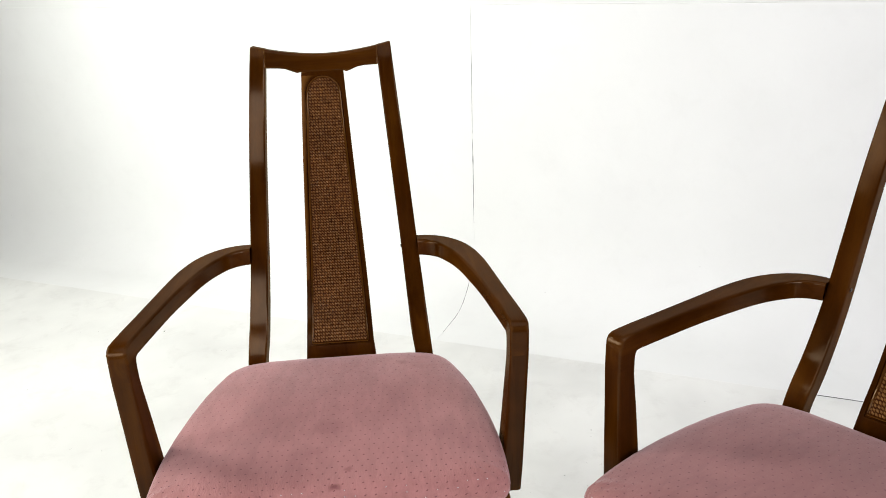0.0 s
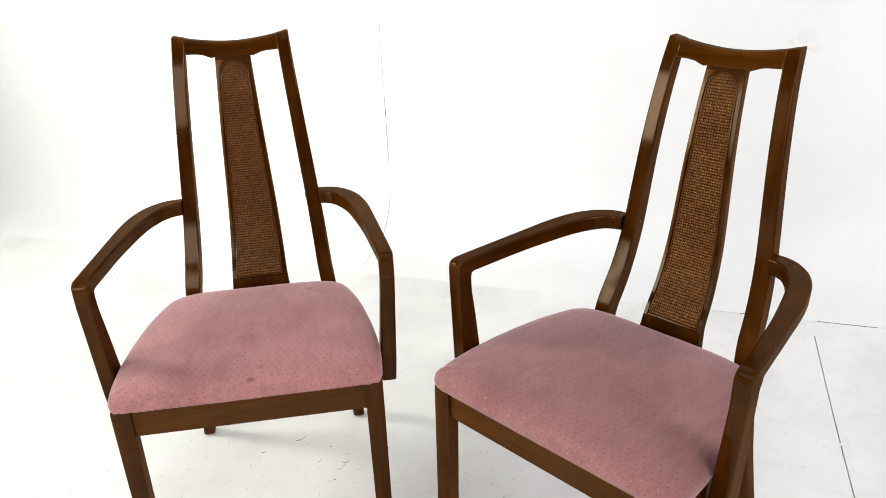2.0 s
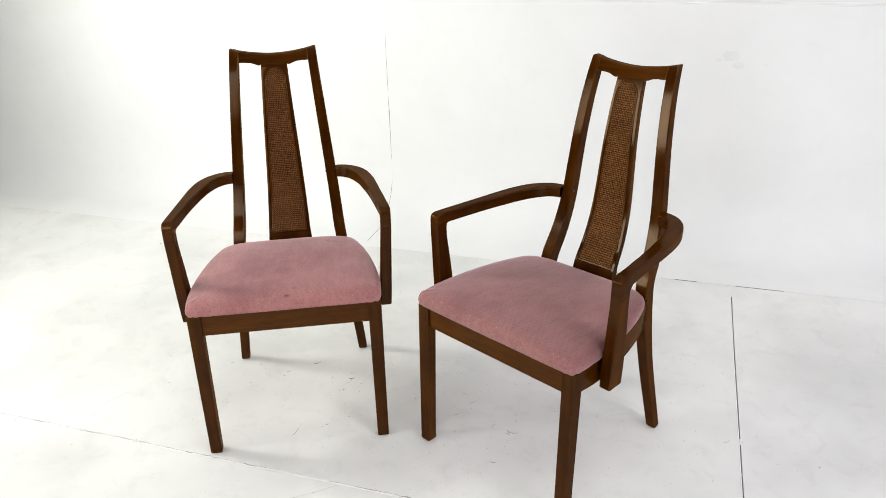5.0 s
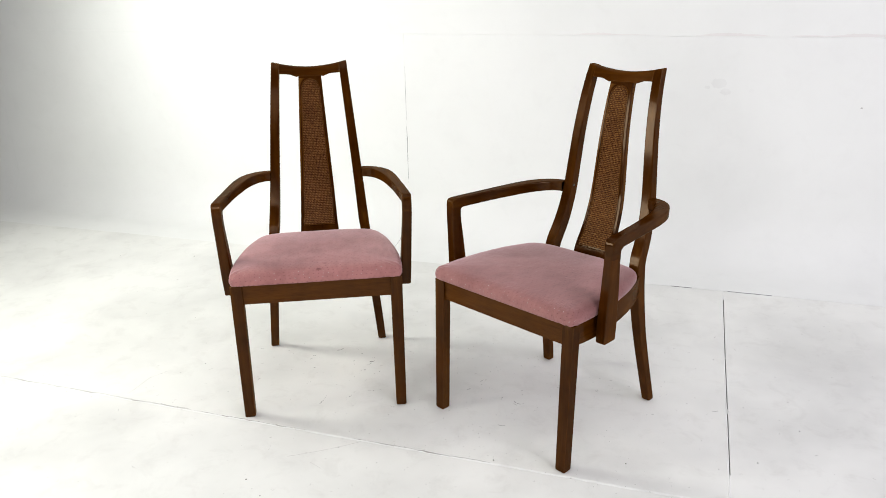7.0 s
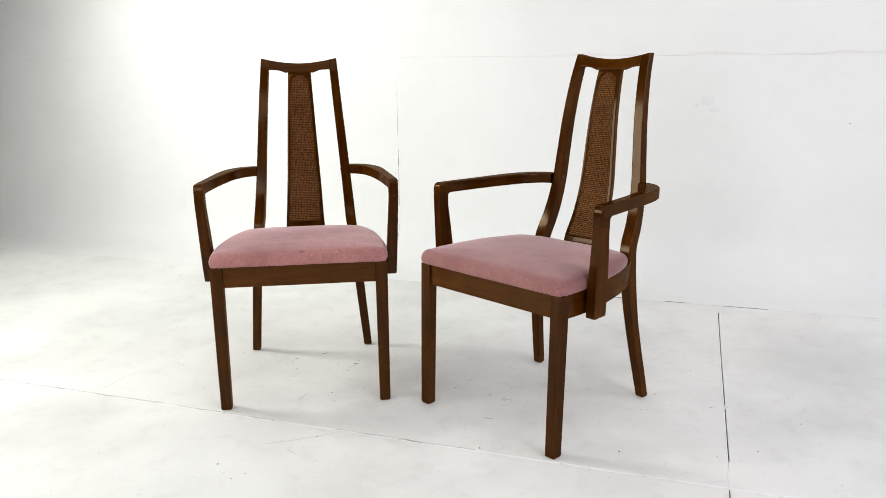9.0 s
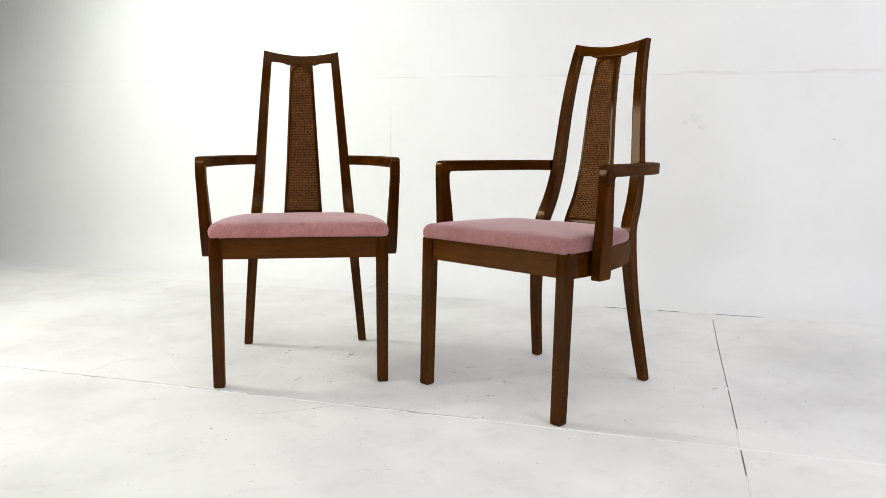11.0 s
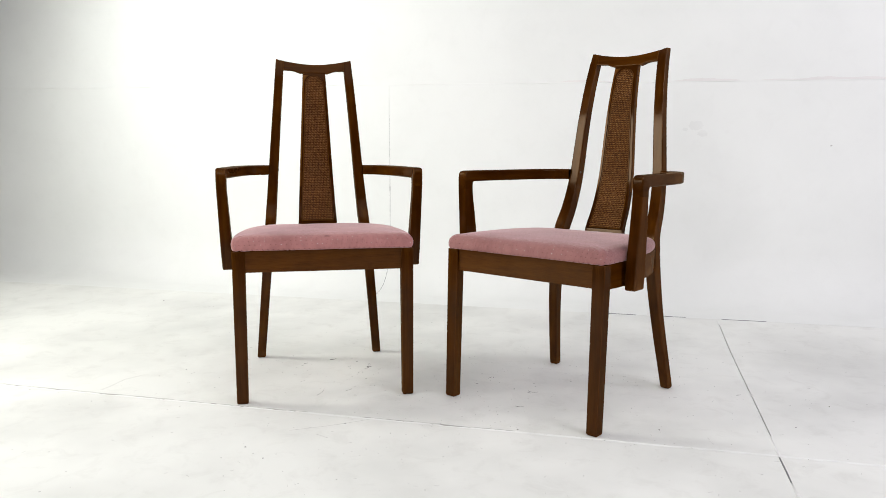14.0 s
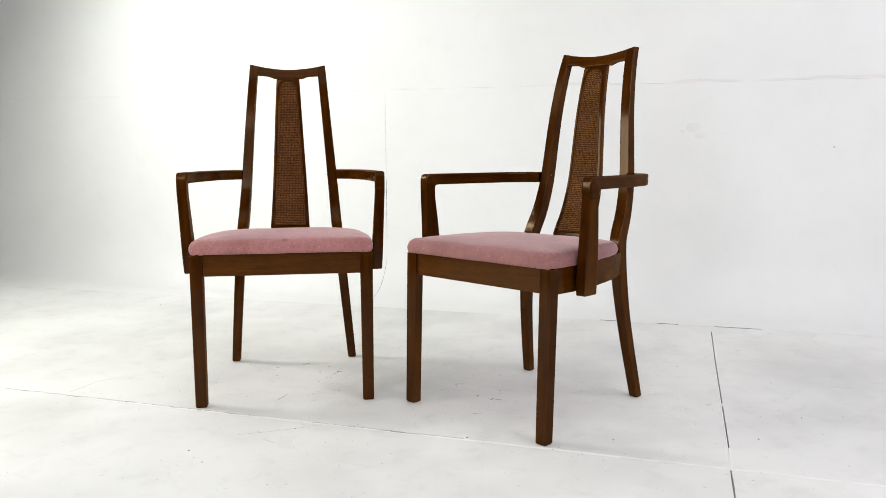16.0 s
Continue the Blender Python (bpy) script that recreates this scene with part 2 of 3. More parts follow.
def paint_mat(name, base_col, dirt, rough, cloud=1.0):
    """White paint with scuffs and grey dirt."""
    m, nodes, links, bsdf = material(name)
    vec = mapped(nodes, links, source="Object")
    big = noise_tex(nodes, links, vec, 2.2, 4, 0.5, 0.2)
    mid = noise_tex(nodes, links, vec, 11.0, 6, 0.68, 0.5)
    fine = noise_tex(nodes, links, vec, 140.0, 3, 0.6)
    spots = nodes.new("ShaderNodeTexVoronoi")
    spots.inputs["Scale"].default_value = 7.0
    links.new(vec, spots.inputs["Vector"])
    col = ramp(nodes, links, big, [(0.3, tuple(c * (1 - dirt * 0.5 * cloud) for c in base_col)), (0.6, base_col)])
    col = mix(nodes, links, "MULTIPLY", dirt * cloud, col, ramp(nodes, links, mid, [(0.30, (0.80, 0.79, 0.78)), (0.48, (1, 1, 1))]))
    near = calc(nodes, links, "ADD", spots.outputs["Distance"], calc(nodes, links, "MULTIPLY", calc(nodes, links, "SUBTRACT", fine, 0.5), 0.03))
    speck = ramp(nodes, links, near, [(0.016, (1, 1, 1)), (0.024, (0, 0, 0))])
    gate = ramp(nodes, links, noise_tex(nodes, links, vec, 2.3, 2), [(0.46, (0, 0, 0)), (0.6, (1, 1, 1))])
    col = mix(nodes, links, "MIX", calc(nodes, links, "MULTIPLY", calc(nodes, links, "MULTIPLY", speck, gate), min(1.0, dirt * 3.0)), col, (0.22, 0.21, 0.20))
    links.new(col, bsdf.inputs["Base Color"])
    links.new(ramp(nodes, links, mid, [(0.3, (rough + 0.12,) * 3), (0.7, (rough - 0.05,) * 3)]), bsdf.inputs["Roughness"])
    bsdf.inputs["Specular IOR Level"].default_value = 0.15
    bump(nodes, links, mix(nodes, links, "MIX", 0.35, mid, fine), 0.25, 0.002, bsdf)
    return m


FLOOR_PAINT = paint_mat("floor_paint", (0.822, 0.822, 0.794), 0.37, 0.6, 0.9)
WALL_PAINT = paint_mat("wall_paint", (0.83, 0.835, 0.82), 0.08, 0.6)
DARK = material("dark_gap")[0]
DARK.node_tree.nodes["Principled BSDF"].inputs["Base Color"].default_value = (0.05, 0.05, 0.055, 1)
CRACK = material("dark_crack")[0]
CRACK.node_tree.nodes["Principled BSDF"].inputs["Base Color"].default_value = (0.16, 0.16, 0.16, 1)
PEELED = paint_mat("loose_paint", (0.805, 0.782, 0.77), 0.15, 0.7)
FILLER = paint_mat("joint_filler_paint", (0.86, 0.86, 0.84), 0.30, 0.6)
STUDIO = paint_mat("studio_wall_paint", (0.10, 0.10, 0.105), 0.1, 0.8)
BACKING = paint_mat("wall_backing", (0.45, 0.45, 0.45), 0.1, 0.8)
BLACK = material("blackened_debris")[0]
BLACK.node_tree.nodes["Principled BSDF"].inputs["Base Color"].default_value = (0.07, 0.065, 0.06, 1)
SMUDGE = paint_mat("grey_smudge", (0.828, 0.831, 0.817), 0.2, 0.6)
SCUFF = material("grey_scuff")[0]
SCUFF.node_tree.nodes["Principled BSDF"].inputs["Base Color"].default_value = (0.50, 0.49, 0.47, 1)
SCUFF_DARK = material("dark_filler_dirt")[0]
SCUFF_DARK.node_tree.nodes["Principled BSDF"].inputs["Base Color"].default_value = (0.34, 0.32, 0.30, 1)
BRASS = material("dark_screw")[0]
BRASS.node_tree.nodes["Principled BSDF"].inputs["Base Color"].default_value = (0.03, 0.018, 0.012, 1)


# ---- mesh helpers ----
def part(name, bm, mat, parent=None, label="", smooth=True, bevel=0.0, kind=""):
    me = bpy.data.meshes.new(name)
    bmesh.ops.recalc_face_normals(bm, faces=bm.faces)
    bm.to_mesh(me)
    bm.free()
    me.materials.append(mat)
    if smooth:
        for f in me.polygons:
            f.use_smooth = True
        me.set_sharp_from_angle(angle=radians(38))
    ob = new(name, me)
    if parent:
        ob.parent = parent
    if bevel:
        mod = ob.modifiers.new("round", "BEVEL")
        mod.width, mod.segments, mod.limit_method, mod.angle_limit, mod.use_clamp_overlap = bevel, 3, "ANGLE", radians(35), bevel != 0.0045
    return tagged(ob, label, kind=kind)


def loft(rings, closed_ends=True):
    """A skin over rings of equally many points."""
    bm = bmesh.new()
    vs = [[bm.verts.new(p) for p in r] for r in rings]
    k = len(rings[0])
    for a, b in zip(vs, vs[1:]):
        for i in range(k):
            bm.faces.new((a[i], a[(i + 1) % k], b[(i + 1) % k], b[i]))
    if closed_ends:
        bm.faces.new(list(reversed(vs[0])))
        bm.faces.new(vs[-1])
    return bm


def box(x0, x1, y0, y1, z0, z1):
    return loft([[(x0, y0, z), (x1, y0, z), (x1, y1, z), (x0, y1, z)] for z in (z0, z1)])


def smooth_line(pts, steps):
    """Points along a Catmull-Rom line through pts."""
    pts = [Vector(p) for p in pts]
    ext = [pts[0] * 2 - pts[1]] + pts + [pts[-1] * 2 - pts[-2]]
    out = []
    for i in range(1, len(ext) - 2):
        a, b, c, d = ext[i - 1:i + 3]
        for s in range(steps):
            t = s / steps
            out.append(0.5 * ((2 * b) + (c - a) * t + (2 * a - 5 * b + 4 * c - d) * t * t + (3 * b - a - 3 * c + d) * t ** 3))
    out.append(ext[-2])
    return out


def tube(line, r, sides=6, taper=False):
    rings = []
    for i, p in enumerate(line):
        d = (line[min(i + 1, len(line) - 1)] - line[max(i - 1, 0)]).normalized()
        u = d.orthogonal().normalized()
        v = d.cross(u)
        rr = r * (1 - 0.7 * i / (len(line) - 1)) if taper else r
        rings.append([p + rr * (math.cos(a) * u + math.sin(a) * v) for a in (2 * math.pi * k / sides for k in range(sides))])
    return loft(rings)


# ---- the set: floor, curved wall, closing walls ----
FRONT_JOINT, COVE_N, WALL_N, SIDE_JOINT, UPRIGHT_JOINT = 0.651, 2.142, 2.56, 0.762, -0.867
LEFT_END, RIGHT_END = -4.6, 4.6
GAP = 0.0016
# the floor boards lift a little towards the wall's foot, which lies flat for a hand's width and then sweeps up
LIFT, FOOT, SWEEP = 0.020, 0.175, 0.243


def floor_z(n):
    return LIFT * max(0.0, (min(n, COVE_N) - 1.55) / (COVE_N - 1.55)) ** 1.6


def structure(name, bm, mat, label, parent=None, smooth=False):
    ob = part(name, bm, mat, parent, label, smooth, 0.0, "structure" if not parent else "")
    if not parent:
        ob.matrix_world = SET
    return ob


def ragged_strip(x0, x1, y0, y1, z, wide, seed, along):
    """A thin uneven bead along a joint, from one end to the other."""
    rings = []
    steps = max(3, int(abs((x1 - x0) if along == 0 else (y1 - y0)) / 0.012))
    for i in range(steps + 1):
        u = i / steps
        a = wide * (0.55 + 0.7 * abs(noise.noise((u * steps * 0.31, seed, 0)))) + 0.0004
        b = wide * (0.55 + 0.7 * abs(noise.noise((u * steps * 0.29, seed, 5)))) + 0.0004
        h = z + 0.0006 * noise.noise((u * steps * 0.4, seed, 9))
        c = 0.0014 * noise.noise((u * steps * 0.07, seed, 3))
        x, y = x0 + (x1 - x0) * u, y0 + (y1 - y0) * u
        g = floor_z(y)
        h += g
        if along == 0:
            rings.append([(x, y - a + c, g), (x, y - a * 0.4 + c, h), (x, y + b * 0.4 + c, h), (x, y + b + c, g)])
        else:
            rings.append([(x - a + c, y, g), (x - a * 0.4 + c, y, h), (x + b * 0.4 + c, y, h), (x + b + c, y, g)])
    return loft(rings)


floor = structure("floor", box(-5.2, 5.2, -5.4, 3.0, -0.12, -0.012), DARK, "white painted studio floor of large boards")
SIDE_GAP, FRONT_GAP = 0.0030, 0.0088
for d0, d1, n0, n1 in ((LEFT_END, SIDE_JOINT, FRONT_JOINT, COVE_N), (SIDE_JOINT, RIGHT_END, FRONT_JOINT, COVE_N), (LEFT_END, SIDE_JOINT - 0.004, -5.2, FRONT_JOINT), (SIDE_JOINT - 0.004, RIGHT_END, -5.2, FRONT_JOINT)):
    e0, e1 = (0 if d in (LEFT_END, RIGHT_END) else SIDE_GAP / 2 for d in (d0, d1))
    n0, n1 = n0 + (FRONT_GAP if n0 == FRONT_JOINT else GAP) / 2, n1 - (FRONT_GAP if n1 == FRONT_JOINT else GAP) / 2
    cuts = [n0] + [n for n in (1.55 + 0.05 * k for k in range(12)) if n0 < n < n1 - 0.01] + [n1]
    board = loft([[(d0 + e0, n, floor_z(n)), (d1 - e1, n, floor_z(n)), (d1 - e1, n, -0.012), (d0 + e0, n, -0.012)] for n in cuts])
    part("floor_board", board, FLOOR_PAINT, floor, "", True, 0.0006)
part("joint_filler", ragged_strip(LEFT_END, 2.6, FRONT_JOINT, FRONT_JOINT, 0.0022, 0.0066, 1, 0), FILLER, floor, "cracked white filler", False)
for k, (n0, n1) in enumerate(((1.125, 1.155), (0.655, 0.79), (0.20, 0.44), (2.05, COVE_N - 0.003), (0.99, 0.995), (1.52, 1.53))):
    part("joint_filler", ragged_strip(SIDE_JOINT, SIDE_JOINT, n0, n1, 0.0004, 0.0022, 11 + k, 1), FILLER, floor, "", False)
part("joint_filler", ragged_strip(LEFT_END, 0.24, COVE_N + GAP / 2, COVE_N + GAP / 2, 0.0003, 0.0030, 21, 0), FILLER, floor, "", False)
for k, (d0, d1) in enumerate(((0.30, 0.42), (0.54, 0.63), (0.78, 0.96))):
    part("joint_crack", ragged_strip(d0, d1, COVE_N, COVE_N, 0.0018, 0.0008, 61 + k, 0), CRACK, floor, "dark open joint at the wall's foot", False)


def front_crack(d0, d1, seed):
    """A dark hair crack that wanders along the filler of the front joint and thins out by turns."""
    rings = []
    steps = int((d1 - d0) / 0.006)
    for i in range(steps + 1):
        d = d0 + (d1 - d0) * i / steps
        n = FRONT_JOINT - 0.0010 + 0.0042 * noise.noise((d * 9.0, seed, 0)) + 0.0022 * noise.noise((d * 60.0, seed, 2))
        w = max(0.0001, 0.0004 + 0.0022 * noise.noise((d * 16.0, seed, 4)) + 0.0009 * noise.noise((d * 90.0, seed, 7))) * min(1.0, 12 * min(i, steps - i) / steps)
        rings.append([(d, n - w - 0.0002, 0.0012), (d, n - w, 0.0030), (d, n + w, 0.0030), (d, n + w + 0.0002, 0.0012)])
    return loft(rings)


for k, (d0, d1) in enumerate(((-2.3, -1.27), (-1.26, -0.93), (-0.92, -0.50), (-0.34, 0.10))):
    part("joint_crack", front_crack(d0, d1, 71 + k), SCUFF_DARK, floor, "dark hair crack in the filler", False)
SEAM_Z = 1.084


for k, (n0, n1) in enumerate(((FRONT_JOINT - 0.9, 0.49), (FRONT_JOINT + 0.004, COVE_N - 0.05))):
    part("joint_filler", ragged_strip(SIDE_JOINT - 0.0042, SIDE_JOINT - 0.0042, n0, n1, 0.0010, 0.0020, 41 + k, 1), FILLER, floor, "", False)
part("joint_crack", ragged_strip(SIDE_JOINT - 0.0040, SIDE_JOINT - 0.0040, 0.48, FRONT_JOINT - 0.010, 0.0006, 0.0018, 47, 1), CRACK, floor, "dark open joint between boards", False)


def cove_point(s):
    """The point of the lower wall's face s metres up from the floor joint: how far back, how high, and the way up."""
    if s < FOOT:
        return COVE_N + GAP + s, LIFT, Vector((0, 0, 1))
    a = (s - FOOT) / SWEEP
    if a < math.pi / 2:
        return WALL_N - SWEEP + SWEEP * math.sin(a), LIFT + SWEEP - SWEEP * math.cos(a), Vector((0, -math.sin(a), math.cos(a)))
    return WALL_N, LIFT + SWEEP + s - FOOT - SWEEP * math.pi / 2, Vector((0, -1, 0))


def cove(d0, d1):
    """The lower wall: an upright board whose foot sweeps out into the floor."""
    prof = [cove_point(0)[:2]] + [cove_point(FOOT + SWEEP * math.pi / 2 * k / 24)[:2] for k in range(25)]
    rings = []
    for d in (d0, d1):
        top = SEAM_Z - 0.008 * (d + 0.5)
        full = prof + [(WALL_N, top)]
        rings.append([(d, n, z) for n, z in full] + [(d, WALL_N + 0.05, top), (d, WALL_N + 0.05, -0.012), (d, COVE_N + GAP, -0.012)])
    return loft(rings)


wall = structure("wall_back", box(-4.7, RIGHT_END, WALL_N + 0.052, WALL_N + 0.15, -0.1, 3.2), BACKING, "white studio wall with a curved foot")
part("cove_board", cove(-3.605, UPRIGHT_JOINT - 0.0004), WALL_PAINT, wall, smooth=True)
part("cove_board", cove(UPRIGHT_JOINT + 0.0004, RIGHT_END), WALL_PAINT, wall, smooth=True)


def crack_line(d, s0, s1, wide, seed):
    """A dark hair crack that follows the upright joint."""
    rings = []
    steps = max(8, int((s1 - s0) / 0.012))
    for i in range(steps + 1):
        n, z, out = cove_point(s0 + (s1 - s0) * i / steps)
        w = wide * (0.35 + 0.9 * abs(noise.noise((i * 0.23, seed, 0)))) * min(1.0, 4 * min(i, steps - i) / steps + 0.15)
        c = d + 0.0012 * noise.noise((i * 0.08, seed, 4))
        p = Vector((c, n, z))
        rings.append([p - Vector((w, 0, 0)) - out * 0.001, p - Vector((w, 0, 0)) + out * 0.0005, p + Vector((w, 0, 0)) + out * 0.0005, p + Vector((w, 0, 0)) - out * 0.001])
    return loft(rings)


part("joint_crack", crack_line(UPRIGHT_JOINT, 0.055, 0.50, 0.0016, 2), CRACK, wall, "dark hair crack in the joint", False)
part("joint_crack", crack_line(UPRIGHT_JOINT, 0.60, 0.92, 0.0020, 6), CRACK, wall, "", False)
part("joint_crack", crack_line(UPRIGHT_JOINT, 0.94, 1.22, 0.0010, 9), CRACK, wall, "", False)


def peeled_edge(d0, d1, low, high, seed):
    """A ragged thin flap of loose paint above the level joint."""
    rings = []
    for i in range(61):
        d = d0 + (d1 - d0) * i / 60
        z = SEAM_Z - 0.008 * (d + 0.5) + 0.003
        h = low + (high - low) * max(0.0, noise.noise((d * 5.0, seed, 0)) + 0.35) * min(1.0, 6 * min(i, 60 - i) / 60)
        h *= 0.8 + 0.4 * abs(noise.noise((d * 40, seed, 1)))
        y = WALL_N - 0.0012
        rings.append([(d, y + 0.001, z), (d, y - 0.0008, z), (d, y - 0.0004, z + h), (d, y + 0.001, z + h)])
    return loft(rings)


part("loose_paint", peeled_edge(0.55, 0.86, 0.001, 0.022, 3), PEELED, wall, "faintly pink loose paint", False)
part("loose_paint", peeled_edge(0.95, 1.75, 0.001, 0.040, 8), PEELED, wall, "", False)
part("loose_paint", peeled_edge(0.0, 0.35, 0.001, 0.012, 5), PEELED, wall, "", False)


def seam_bead(d0, d1, seed):
    """The painted-over lip of filler along the level joint, thick and thin by turns."""
    rings = []
    steps = int((d1 - d0) / 0.015)
    for i in range(steps + 1):
        d = d0 + (d1 - d0) * i / steps
        z = SEAM_Z - 0.008 * (d + 0.5) + 0.0016 * noise.noise((d * 3.0, seed, 0))
        r = 0.0012 + 0.0028 * max(0.0, 0.25 + noise.noise((d * 7.0, seed, 2))) + 0.0006 * noise.noise((d * 45.0, seed, 4))
        rings.append([(d, WALL_N + 0.001, z - r), (d, WALL_N - 0.0014 - 0.35 * r, z - 0.3 * r), (d, WALL_N - 0.0014 - 0.45 * r, z + 0.6 * r), (d, WALL_N + 0.001, z + 1.6 * r)])
    return loft(rings)


part("joint_filler", seam_bead(-4.6, RIGHT_END, 3), WALL_PAINT, wall, "uneven painted joint across the wall", True)


def upper_board():
    rings = []
    for d in (-4.6, RIGHT_END):
        low = SEAM_Z - 0.008 * (d + 0.5) + 0.0004
        rings.append([(d, WALL_N - 0.0012, low), (d, WALL_N - 0.0012, 3.2), (d, WALL_N + 0.05, 3.2), (d, WALL_N + 0.05, low)])
    return loft(rings)


part("upper_board", upper_board(), WALL_PAINT, wall)
part("cove_board", cove(-4.6, -3.605 - GAP / 2), WALL_PAINT, wall, smooth=True)
structure("wall_left", box(-4.75, -4.6, -5.4, 2.74, -0.1, 3.2), STUDIO, "plain dark grey side wall of the studio")
structure("wall_right", box(RIGHT_END, RIGHT_END + 0.15, -5.4, 2.74, -0.1, 3.2), STUDIO, "plain dark grey side wall of the studio")
structure("wall_front", box(-4.75, RIGHT_END + 0.15, -5.4, -5.2, -0.1, 3.2), STUDIO, "plain dark grey wall behind the camera")
structure("ceiling", box(-4.75, RIGHT_END + 0.15, -5.4, 2.74, 3.2, 3.3), STUDIO, "plain dark grey studio ceiling")


# ---- the chair ----
BACK = smooth_line([(0.294, 0, 0), (0.264, 0.15, 0), (0.247, 0.25, 0), (0.236, 0.34, 0), (0.231, 0.43, 0), (0.237, 0.48, 0), (0.250, 0.515, 0), (0.269, 0.55, 0), (0.287, 0.595, 0), (0.302, 0.65, 0), (0.310, 0.70, 0), (0.317, 0.77, 0), (0.327, 0.86, 0), (0.343, 0.95, 0), (0.361, 1.02, 0), (0.375, 1.06, 0), (0.385, 1.085, 0)], 6)
BACK_Z, BACK_Y = [p.y for p in BACK], [p.x for p in BACK]


def back_y(z):
    """How far back the front face of the posts lies at that height."""
    return float(np.interp(z, BACK_Z, BACK_Y))


def back_lean(z):
    return math.atan((back_y(z + 0.01) - back_y(z - 0.01)) / 0.02)


def post_out(z):
    return 0.2240 - 0.0848 * z


def crest(x):
    """The height of the back's hollowed top edge."""
    return 1.0535 + 0.0182 * (abs(x) / 0.134) ** 1.8


def back_post(side):
    rings = []
    for i in range(61):
        z = 1.071 * i / 60 if i != 1 else 0.005
        w = float(np.interp(z, [0, 0.40, 0.52, 0.70, 1.07], [0.029, 0.033, 0.036, 0.033, 0.0285]))
        t = float(np.interp(z, [0, 0.25, 0.45, 0.6, 0.75, 1.07], [0.026, 0.031, 0.044, 0.037, 0.033, 0.027]))
        a = back_lean(z) * min(1.0, (1.071 - z) / 0.06) * min(1.0, z / 0.06)
        xo, y = post_out(z), back_y(z)
        xi, yb = xo - w, y + t * math.cos(a)
        zo, zi = (crest(xo), crest(xi)) if i == 60 else (min(z, crest(xi) - 0.0006 * (60 - i)),) * 2
        drop = t * math.sin(a)
        if i == 0:
            xo, xi, y, yb = xo - 0.0035, xi + 0.0035, y + 0.0035, yb - 0.0035
        rings.append([(side * xo, y, zo), (side * xi, y, zi), (side * xi, yb, zi - drop), (side * xo, yb, zo - drop)])
    return loft(rings)


def top_rail():
    rings = []
    half = post_out(1.05) - 0.0255
    for i in range(33):
        x = -half + 2 * half * i / 32
        u = abs(x)
        low = float(np.interp(u, [0, 0.044, 0.048, 0.058, 0.068, 0.080, 0.108], [1.0215, 1.0215, 1.0203, 1.0240, 1.0280, 1.0300, 1.0312]))
        bow = 0.004 * max(0.0, 1 - (u / 0.108) ** 2)
        rings.append([(x, back_y(z) + bow + dy, z) for z, dy in ((crest(x) - 0.0002, -0.0005), (low, -0.0005), (low, 0.0266), (crest(x) - 0.0002, 0.0266))])
    return loft(rings)


def splat_half(z):
    return float(np.interp(z, [0.44, 0.50, 0.62, 1.03], [0.072, 0.0665, 0.0605, 0.0395]))


CANE_LOW, CANE_SPRING, CANE_TOP = 0.5025, 0.981, 1.0110


def cane_half(z):
    """Half the cane's width at that height; round at the top."""
    w = splat_half(z) - 0.0122
    if z > CANE_SPRING:
        u = min(1.0, (z - CANE_SPRING) / (CANE_TOP - CANE_SPRING))
        w *= math.sqrt(max(0.0, 1 - u * u))
    return w


RECESS = 0.0030


def opening_half(z):
    """Half the width of the routed opening that holds the cane and its bead."""
    if not CANE_LOW - 0.0045 < z < CANE_TOP + 0.0045:
        return 0.0
    w = splat_half(z) - 0.0079
    if z > CANE_SPRING:
        u = min(1.0, (z - CANE_SPRING) / (CANE_TOP + 0.0045 - CANE_SPRING))
        w *= math.sqrt(max(0.0, 1 - u * u))
    return w


def splat():
    """A board with a shallow recess routed into its front, round at the top."""
    heights = [0.455, CANE_LOW - 0.0047, CANE_LOW - 0.0044] + [CANE_LOW + (CANE_SPRING - CANE_LOW) * i / 60 for i in range(61)]
    heights += [CANE_SPRING + (CANE_TOP + 0.0044 - CANE_SPRING) * math.sin(math.pi / 2 * i / 24) for i in range(1, 25)] + [CANE_TOP + 0.0047, 1.026]
    rings = []
    for z in heights:
        h, y, o = splat_half(z), back_y(z) + 0.006, opening_half(z)
        deep = RECESS if o else 0.0
        o = max(o, 0.0008) if deep else min(max(opening_half(min(max(z, CANE_LOW - 0.004), CANE_TOP + 0.004)), 0.0008), h - 0.004)
        rings.append([(-h, y, z), (-o - 0.0005, y, z), (-o, y + deep, z), (o, y + deep, z), (o + 0.0005, y, z), (h, y, z), (h, y + 0.0195, z), (-h, y + 0.0195, z)])
    return loft(rings)


